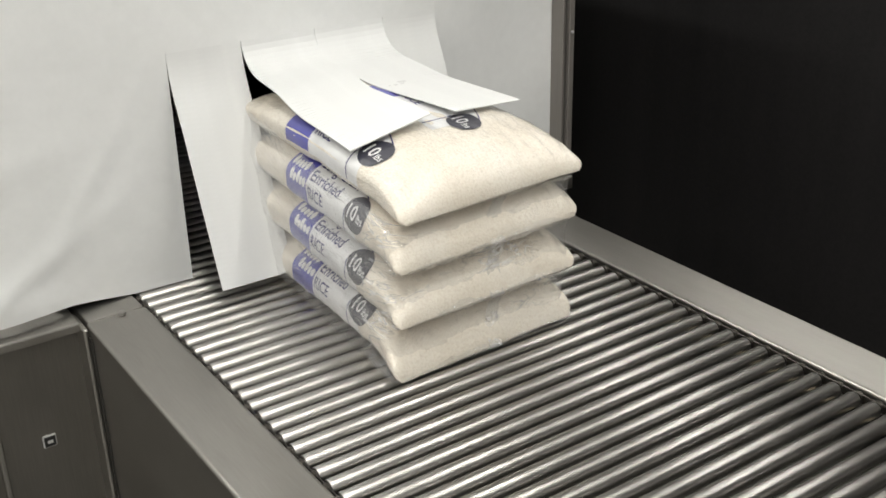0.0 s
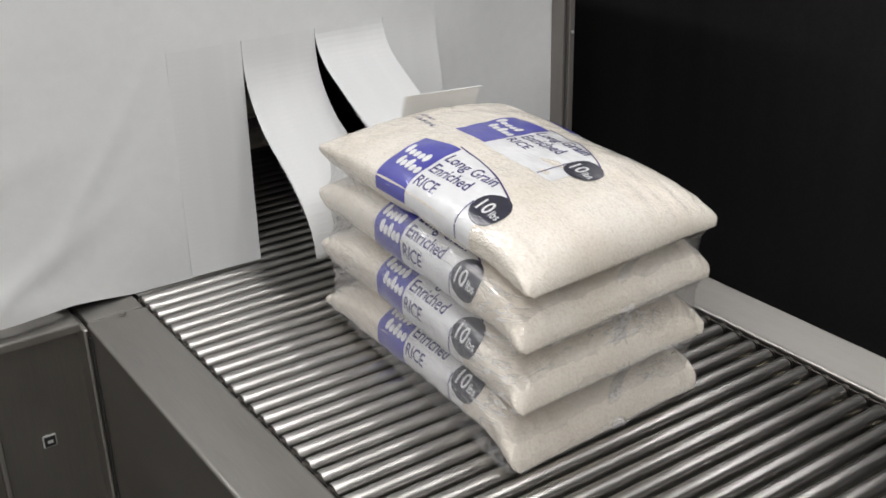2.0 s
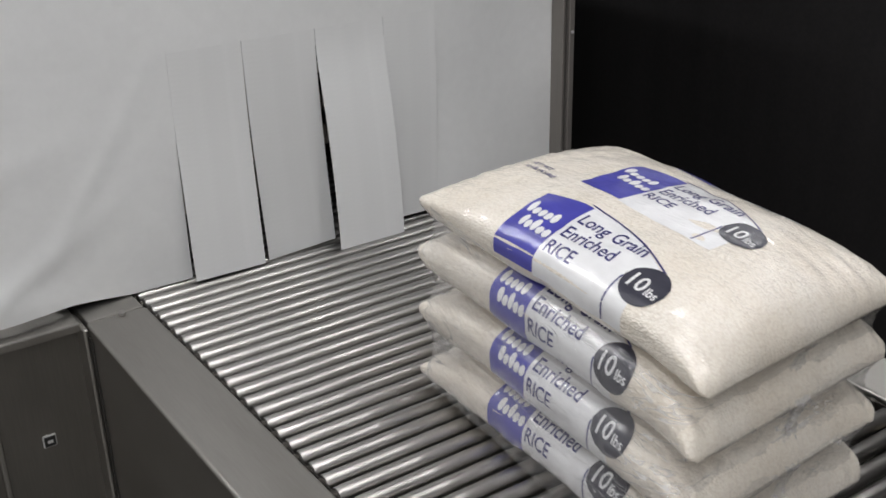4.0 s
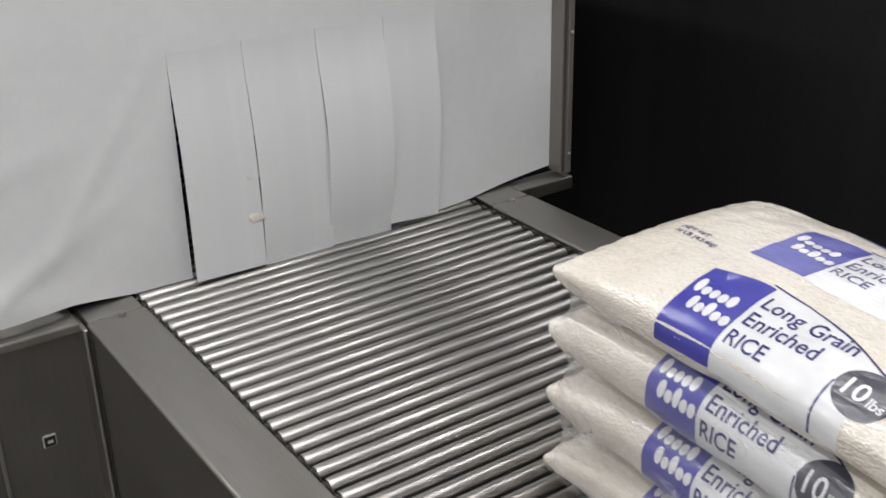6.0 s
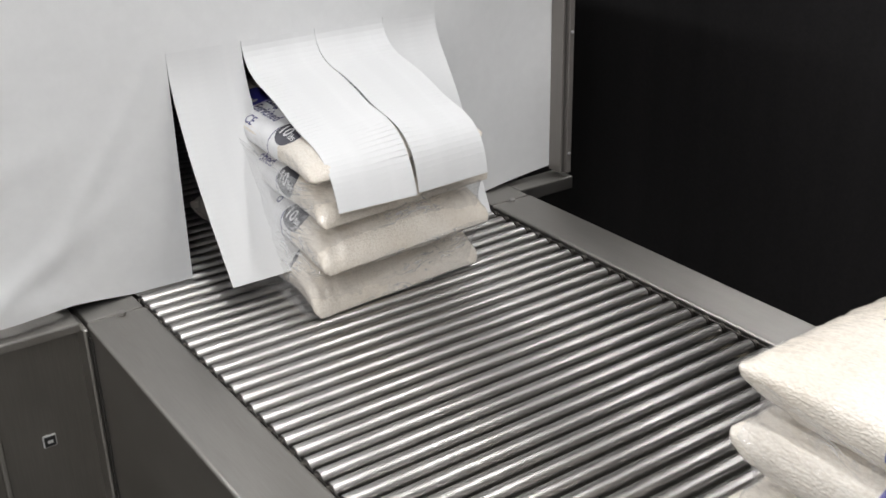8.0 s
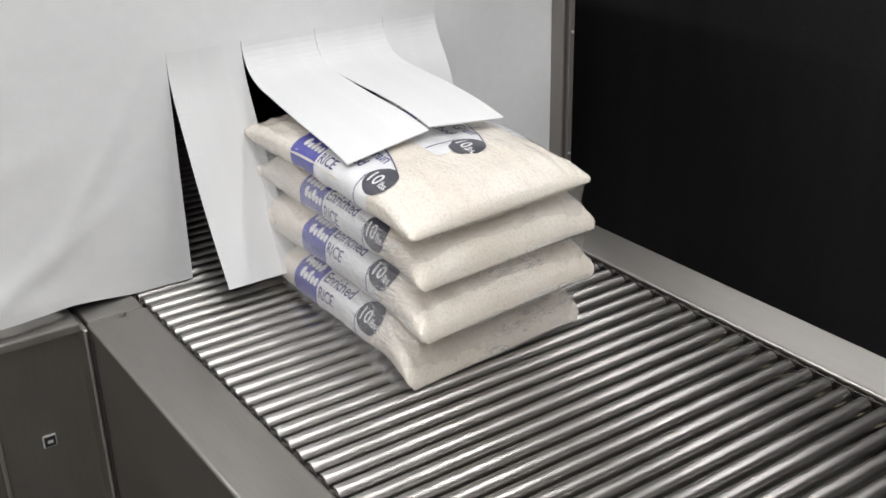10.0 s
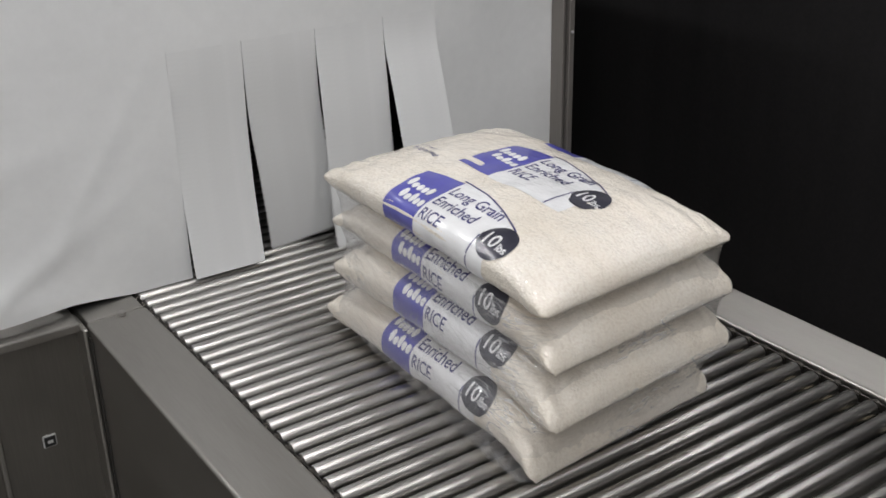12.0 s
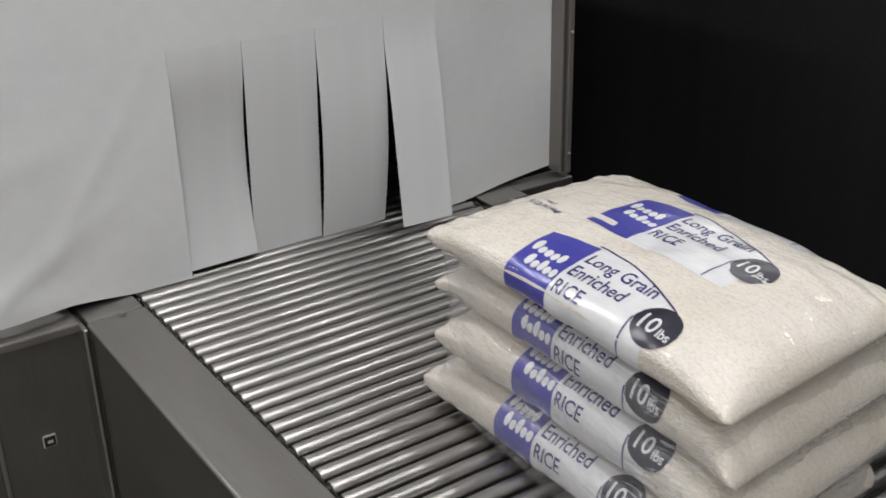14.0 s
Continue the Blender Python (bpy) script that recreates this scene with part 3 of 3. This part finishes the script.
def bundle_top(y, t, slack):
    """Height of the upper bag's skin beside its crown over the line y at the time t, or none where no bundle stands."""
    for (x0, y0, turn), bags in ((A_PLACE, BAGS_A), (B_PLACE, BAGS_B)):
        crown, belly, front, back, turned, dx, dy, pa, ps = bags[-1]
        v = (y0 - SPEED / IN * t + dy - y) / (BAG_L / 2 + 0.2 - slack)
        if abs(v) < 1:
            seam = front if v > 0 else back
            return seam + (crown + 0.05 - max(0.0, slack) - seam) * (1 - abs(v) ** 4.2) ** 0.52
    return None


def chain(knots, length, t, rests, slack, width, roll):
    """Poses of a flap's strips, hung one from the other; a flap that rests on a bundle bends over its skin."""
    step = length / SEG
    y = z = 0.0
    leans = []
    for i in range(SEG):
        th = lean(knots, (i + 0.5) / SEG) * min(1.0, 0.04 + i * 0.11)
        for _ in range(100 if rests and i > 2 else 0):
            skin = bundle_top(PY + y - step * math.sin(radians(th)), t, slack)
            if skin is None or HINGE + z - step * math.cos(radians(th)) > skin + 0.12:
                break
            th += 1
        leans.append(th)
        y -= step * math.sin(radians(th))
        z -= step * math.cos(radians(th))
    x = y = z = 0.0
    got = []
    for i in range(SEG):
        near = leans[max(0, i - 3):i + 4] if rests and i > 2 else leans[i:i + 1]
        th = sum(near) / len(near)
        sway = knots[5] * min(1.1, i * 0.05)
        got.append(pose(x * IN, y * IN, z * IN, -th) @ pose(0, 0, 0, 0, sway) @ pose(width / 2 * IN, 0, 0, 0, 0, roll * i / SEG * min(1.0, abs(th) / 90)) @ pose(-width / 2 * IN, 0, 0))
        x -= step * math.sin(radians(sway))
        y -= step * math.sin(radians(th))
        z -= step * math.cos(radians(th))
    return got


# ---- bundles of rice ----
BAG_L, BAG_W = 15.3, 10.4


class Bag:
    """A filled pillow bag: a film tube sealed flat at both ends. Inches; the length runs along -y, front end at -L/2."""

    def __init__(self, top, bottom, front, back, seed, length=BAG_L, width=BAG_W, pitch=0.2, skew=0.08, dome=0.1, blunt=9.0):
        self.top, self.bottom, self.front, self.back, self.seed = top, bottom, front, back, seed
        self.L, self.W, self.pitch, self.skew, self.dome, self.blunt = length, width, pitch, skew, dome, blunt

    def point(self, phi, v, out=0.0):
        """phi: 0 at the left side, growing over the top to the right; v: -1 back to 1 front."""
        av = abs(v)
        full = max(0.0, 1 - av ** self.blunt) ** 0.52
        belly = max(0.0, 1 - av ** 10) ** 0.6
        seam = self.front if v > 0 else self.back
        tilt = -self.pitch * v
        top = seam + (self.top + tilt - seam) * full * (1 - 0.06 * v * v)
        low = seam + (self.bottom + tilt - seam) * belly
        half = self.W / 2 * (0.965 + 0.055 * av ** 7) - 0.30 * max(0.0, (av - 0.955) / 0.045) ** 3
        c, s = math.cos(phi), math.sin(phi)
        mid, tall = (top + low) / 2, max((top - low) / 2, 0.06)
        flat = 0.62 + 0.25 * (1 - full)
        x = -half * math.copysign(abs(c) ** flat, c)
        dome = 1.0 if s < 0 else 1 - self.dome * (abs(x) / half) ** 2.2 * full
        z = mid + tall * math.copysign(abs(s) ** (0.80 if s > 0 else 0.55), s) * dome
        y = -self.L / 2 * v * (1 + 0.010 * av ** 8 * (abs(x) / half) ** 3) + self.skew * x * (0.5 + 0.5 * v)
        n1 = noise.noise(Vector((x * 0.35 + self.seed * 7.1, y * 0.35, z * 0.35)))
        n2 = noise.noise(Vector((x * 1.3 + self.seed * 3.3, y * 1.0, z * 1.3)))
        # creases that run in from the sealed ends, and dimples in the film
        end = max(0.0, av - 0.45) * 1.8
        cr = noise.noise(Vector((x * 2.2 + self.seed, av * 1.2, z * 0.8 + (5 if v > 0 else 0)))) * 0.17 * end
        cr += (0.5 - abs(noise.noise(Vector((x * 3.4 + self.seed * 2, y * 1.1, z * 1.5))))) * 0.10 * end
        cr += noise.noise(Vector((x * 6.0 + self.seed * 2, y * 2.6, z * 4.0))) * 0.035 * end
        d = (0.13 * n1 + 0.05 * n2 + cr) * min(1.0, full * 1.4) + out
        nrm = Vector((x / (half * half), -0.3 * v * av ** 7 / max(tall, 0.4), (z - mid) / (tall * tall + 0.3)))
        nrm = nrm.normalized() if nrm.length > 1e-6 else Vector((0, 0, 1))
        return (Vector((x, y, z)) + nrm * d) * IN

    def table(self):
        """Perimeter length at mid length, to lay prints out in inches."""
        pts = [self.point(i / 400 * math.pi * 2 - math.pi / 2, 0.0) for i in range(401)]
        self.arc = [0.0]
        for a, b in zip(pts, pts[1:]):
            self.arc.append(self.arc[-1] + (b - a).length / IN)

    def phi_at(self, s):
        """phi for a perimeter length s counted upwards from the left side's lowest line."""
        s = max(0, min(s, self.arc[-1] - 1e-6))
        lo, hi = 0, 400
        while hi - lo > 1:
            mid = (lo + hi) // 2
            if self.arc[mid] <= s:
                lo = mid
            else:
                hi = mid
        f = (s - self.arc[lo]) / (self.arc[hi] - self.arc[lo])
        return (lo + f) / 400 * math.pi * 2 - math.pi / 2

    def on(self, a, s, out):
        """a: inches from the back end; s: inches round the tube."""
        return self.point(self.phi_at(s), a / self.L * 2 - 1, out)

    def body(self, n=120, k=120):
        bm = bmesh.new()
        rings = []
        for j in range(k + 1):
            v = -1 + 2 * j / k
            v = math.copysign(1 - (1 - abs(v)) ** 1.5, v)
            rings.append([bm.verts.new(self.point(i / n * math.pi * 2, v)) for i in range(n)])
        for j in range(k):
            for i in range(n):
                bm.faces.new((rings[j][i], rings[j][(i + 1) % n], rings[j + 1][(i + 1) % n], rings[j + 1][i]))
        bm.faces.new(rings[0])
        bm.faces.new(rings[-1])
        return bm


def patch(bag, a0, a1, lower, upper, out, na=24, ns=14):
    """A printed patch between two outlines over the tube; lower and upper give s for each share of the way."""
    bm = bmesh.new()
    g = []
    for i in range(na + 1):
        f = i / na
        l, u = lower(f), upper(f)
        g.append([bm.verts.new(bag.on(a0 + (a1 - a0) * f, l + (u - l) * j / ns, out)) for j in range(ns + 1)])
    for i in range(na):
        for j in range(ns):
            bm.faces.new((g[i][j], g[i + 1][j], g[i + 1][j + 1], g[i][j + 1]))
    return bm


def blobs(bag, a, s, tall, out):
    """A row of rounded strokes that stand in for a word."""
    bm = bmesh.new()
    for k, h in enumerate(tall):
        ca, cs = a + 0.17 + k * 0.33, s + 0.26 * h
        rings = []
        for r in (0.03, 1.0):
            rings.append([bm.verts.new(bag.on(ca + 0.155 * r * math.cos(i / 14 * 2 * math.pi), cs + 0.25 * h * r * math.sin(i / 14 * 2 * math.pi), out)) for i in range(14)])
        for i in range(14):
            bm.faces.new((rings[0][i], rings[0][(i + 1) % 14], rings[1][(i + 1) % 14], rings[1][i]))
    return bm


TEXT = {}


def letters(text, size):
    """Flat outline of a line of lettering, in inches, with edges short enough to wrap."""
    if (text, size) in TEXT:
        return TEXT[(text, size)].copy()
    cu = bpy.data.curves.new("lettering", "FONT")
    cu.body, cu.size, cu.resolution_u, cu.offset = text, size, 3, size * 0.012
    ob = new("lettering", cu)
    bpy.context.view_layer.update()
    me = bpy.data.meshes.new_from_object(ob.evaluated_get(bpy.context.evaluated_depsgraph_get()))
    bpy.data.objects.remove(ob)
    bm = bmesh.new()
    bm.from_mesh(me)
    bpy.data.meshes.remove(me)
    bmesh.ops.triangulate(bm, faces=bm.faces)
    for _ in range(4):
        long = [e for e in bm.edges if e.calc_length() > 0.16]
        if not long:
            break
        bmesh.ops.subdivide_edges(bm, edges=long, cuts=1)
        bmesh.ops.triangulate(bm, faces=bm.faces)
    TEXT[(text, size)] = bm
    return bm.copy()


def wrapped(bag, text, size, a, s, out, squeeze=1.0):
    bm = letters(text, size)
    for v in bm.verts:
        v.co = bag.on(a + v.co.x * squeeze, s + v.co.y, out)
    return bm


def label_print(bag, parent, a, s):
    """One repeat of the print: blue block, white field with lettering, round badge. a, s: its lower back corner."""
    o = 0.012

    def brow(f):
        return s + 3.8 - 1.25 * f ** 1.9
    part("blue_block", patch(bag, a, a + 2.2, lambda f: s, lambda f: s + 3.35 + 0.38 * math.sin(f * 1.6), o, 14, 16), BLUE, parent, "blue printed block", True)
    part("white_field", patch(bag, a + 2.21, a + 6.8, lambda f: s - 0.1, brow, o, 24, 16), WHITE_INK, parent, "white printed field", True)
    part("outline", patch(bag, a + 2.0, a + 6.9, lambda f: brow(f) + 0.02, lambda f: brow(f) + 0.10, o * 1.5, 30, 1), NAVY, parent, "", True)
    # the maker's two words, as plain scalloped white shapes
    for da, ds, tall in ((0.18, 2.02, (1.3, 0.8, 0.85, 0.85, 1.1)), (0.50, 1.32, (1.2, 0.8, 1.25, 0.8, 0.85))):
        part("mark", blobs(bag, a + da, s + ds, tall, o * 3.2), WHITE_INK, parent, "white maker's mark", True)
    for text, size, da, ds in (("Long Grain", 0.86, 2.35, 2.68), ("Enriched", 0.86, 2.35, 1.82), ("RICE", 0.80, 2.35, 0.95)):
        part("lettering", wrapped(bag, text, size, a + da, s + ds, o * 2.2, 0.88), NAVY, parent, "navy lettering " + text)
    ca, cs, r = a + 6.75, s + 1.75, 0.88

    def disc(f, sign):
        return cs + sign * r * math.sqrt(max(0, 1 - (2 * f - 1) ** 2))
    part("badge", patch(bag, ca - r, ca + r, lambda f: disc(f, -1), lambda f: disc(f, 1), o * 2.2, 24, 12), BADGE, parent, "dark round weight badge", True)
    part("lettering", wrapped(bag, "10", 0.95, ca - 0.72, cs - 0.34, o * 3.4, 0.9), WHITE_INK, parent, "white lettering 10")
    part("lettering", wrapped(bag, "lbs", 0.52, ca + 0.2, cs - 0.34, o * 3.4, 0.9), WHITE_INK, parent, "white lettering lbs")
    part("badge_tail", patch(bag, ca - r - 0.05, ca - r + 0.02, lambda f: cs - 1.8, lambda f: cs - 0.1, o * 2, 1, 8), NAVY, parent, "", True)


def rice_bundle(name, bags, film_seed, label, pitch, seam_strip):
    """bags: rows of crown, belly, front seam and back seam heights, turn, shift x, shift y, print shift along, print shift round."""
    top = empty(name)
    tagged(top, label, "rice bundle", "bundles of rice")
    for k, (zt, zb, zf, zr, turn, dx, dy, pa, ps) in enumerate(bags):
        bag = Bag(zt, zb, zf, zr, film_seed + k, pitch=pitch if k else 0.0, dome=0.20 if k == 3 else 0.05, blunt=4.2 if k == 3 else 6.5)
        bag.table()
        ob = part("rice_bag", bag.body(), RICE, top, "clear bag of long white rice", True, pose(dx * IN, dy * IN, 0, 0, 0, turn))
        for i in range(3):
            label_print(bag, ob, 4.75 + pa, 4.75 + ps + i * 4.95)
        if k == len(bags) - 1:
            part("lettering", wrapped(bag, "NET WT", 0.34, 1.7, 9.6 + ps, 0.02), NAVY, ob, "small dark net weight lettering")
            part("lettering", wrapped(bag, "10 LB (4.54kg)", 0.34, 1.7, 9.2 + ps, 0.02), NAVY, ob, "small dark net weight lettering")
    film = part("shrink_film", film_bm(bags, film_seed), FILM, top, "clear crumpled shrink film", True)
    film.visible_shadow = False
    if seam_strip:
        strip = part("film_seam", film_bm(bags, film_seed, 10, 90, (3.50, 3.57), 0.06), FILM_SEAM, top, "crinkled overlap of the shrink film", True)
        strip.visible_shadow = False
    return top


def rim(u):
    """A square outline with rounded corners, walked once for u from 0 to 4: right side, back, left side, front."""
    k, f = int(u) % 4, 2 * (u % 1) - 1
    x, y = ((1, f), (-f, 1), (-1, -f), (f, -1))[k]
    r = (abs(x) ** 16 + abs(y) ** 16) ** (-1 / 16)
    return x * r, y * r


def film_bm(bags, seed, n=480, k=84, span=(0.0, 4.0), proud=0.0):
    """A sleeve of film stretched round the stack from seam to seam, drawn in between the bags and crumpled on its sides."""
    bm = bmesh.new()
    rows = []
    closed = span[1] - span[0] > 3.9
    for j in range(k + 1):
        r = j / k * (len(bags) - 1)
        i0 = min(int(r), len(bags) - 2)
        f = r - i0
        lo, hi = bags[i0], bags[i0 + 1]
        mixed = [a * (1 - f) + b * f for a, b in zip(lo, hi)]
        pull = math.sin(math.pi * f) ** 0.8
        row = []
        for i in range(n if closed else n + 1):
            ux, uy = rim(span[0] + i / n * (span[1] - span[0]))
            rx, ry = BAG_W / 2 * 1.02 + 0.10 + proud, BAG_L / 2 + 0.12 + proud
            # the ends lie back against the domed bags, the corners hang in shallow scallops
            end, side = abs(uy) ** 8, abs(ux) ** 8
            ry -= pull * (0.50 if uy < 0 else 0.75) * end
            rx -= pull * (0.42 * end * side + 0.06)
            x, y = rx * ux, ry * uy
            front = 0.5 - y / BAG_L
            z = mixed[3] * (1 - front) + mixed[2] * front
            # crumples: long soft ones everywhere, tight ones where the film shrank
            knot = max(0.0, 1 - abs(r - 1.35) / 0.8) * (1 if ux < 0 else 0.3)
            tight = 0.35 + 0.9 * knot
            w = noise.noise(Vector((x * 0.5 + seed * 5, y * 0.5, z * 0.8))) * 0.12
            w += (0.3 - abs(noise.noise(Vector((x * 0.9 + seed, y * 0.9 + z * 0.8, z * 2.2 - y * 0.5))))) * 0.16 * tight
            w += (0.3 - abs(noise.noise(Vector((x * 2.0, y * 2.0 - z * 1.5, z * 3.6 + seed))))) * 0.10 * tight
            if proud:
                w += noise.noise(Vector((x * 6, seed, z * 5))) * 0.10
            x += mixed[5] + w * side * ux
            y += mixed[6] + w * end * uy + 0.08 * x * front
            row.append(bm.verts.new((x * IN, y * IN, z * IN)))
        rows.append(row)
    for j in range(k):
        for i in range(n):
            e = (i + 1) % n if closed else i + 1
            bm.faces.new((rows[j][i], rows[j][e], rows[j + 1][e], rows[j + 1][i]))
    return bm


#          crown belly front  back  turn  dx    dy    print
BAGS_A = [(2.80, 0.02, 0.08, 1.10, 0.0, 0.00, -0.65, 0.0, 0.0),
          (5.40, 2.45, 2.85, 4.30, 0.3, -0.05, -0.85, 0.0, 0.0),
          (7.95, 5.00, 5.45, 7.00, 0.6, 0.00, -0.85, -0.1, -0.2),
          (10.10, 7.40, 7.60, 9.10, 1.2, 0.25, -0.75, 0.0, 0.6)]
BAGS_B = [(2.75, 0.02, 0.10, 1.20, 1.5, -0.05, -0.90, 0.0, 0.0),
          (5.25, 2.40, 2.75, 3.65, 2.0, 0.10, -1.75, 0.0, 0.2),
          (7.35, 4.80, 5.10, 5.80, 1.6, 0.20, -1.60, 0.0, -0.4),
          (9.20, 6.90, 7.40, 8.05, 1.6, 0.00, -1.40, 0.0, 0.3)]
bundle_a = rice_bundle("rice_bundle", BAGS_A, 11, "four clear bags of white rice shrink-wrapped in one stack", 0.25, True)
bundle_b = rice_bundle("rice_bundle", BAGS_B, 31, "shrink-wrapped stack of four rice bags leaving the tunnel", 0.15, False)
A_PLACE = (11.6, -6.25, -2.4)     # x, y at 0 s, turn
B_PLACE = (11.5, 34.85, -2.0)

fill_bed()


# ---- what moves ----
def motions():
    end = 14.0
    walk(bed, [(0.0, pose(0, BED_PHASE * IN, 0)), (end, pose(0, BED_PHASE * IN - SPEED * end, 0))])
    for thing, (x, y, turn) in ((bundle_a, A_PLACE), (bundle_b, B_PLACE)):
        walk(thing, [(0.0, pose(x * IN, y * IN, 0, 0, 0, turn)), (end, pose(x * IN, y * IN - SPEED * end, 0, 0, 0, turn))])
    for k, strips in enumerate(flaps):
        times = [i * 0.1 for i in range(141)]
        shapes = [chain(knots_at(FLAP_ROWS[k], t), FLAP_LENGTHS[k], t, k in (1, 2) or 5.9 < t < 7.05, (-0.1, -0.3, -0.3, 0.4)[k], CUTS[k + 1] - CUTS[k], (0, -14, 5, 0)[k]) for t in times]
        for i, s in enumerate(strips):
            walk(s, [(t, shape[i]) for t, shape in zip(times, shapes)])


BED_PHASE = 0.0
motions()
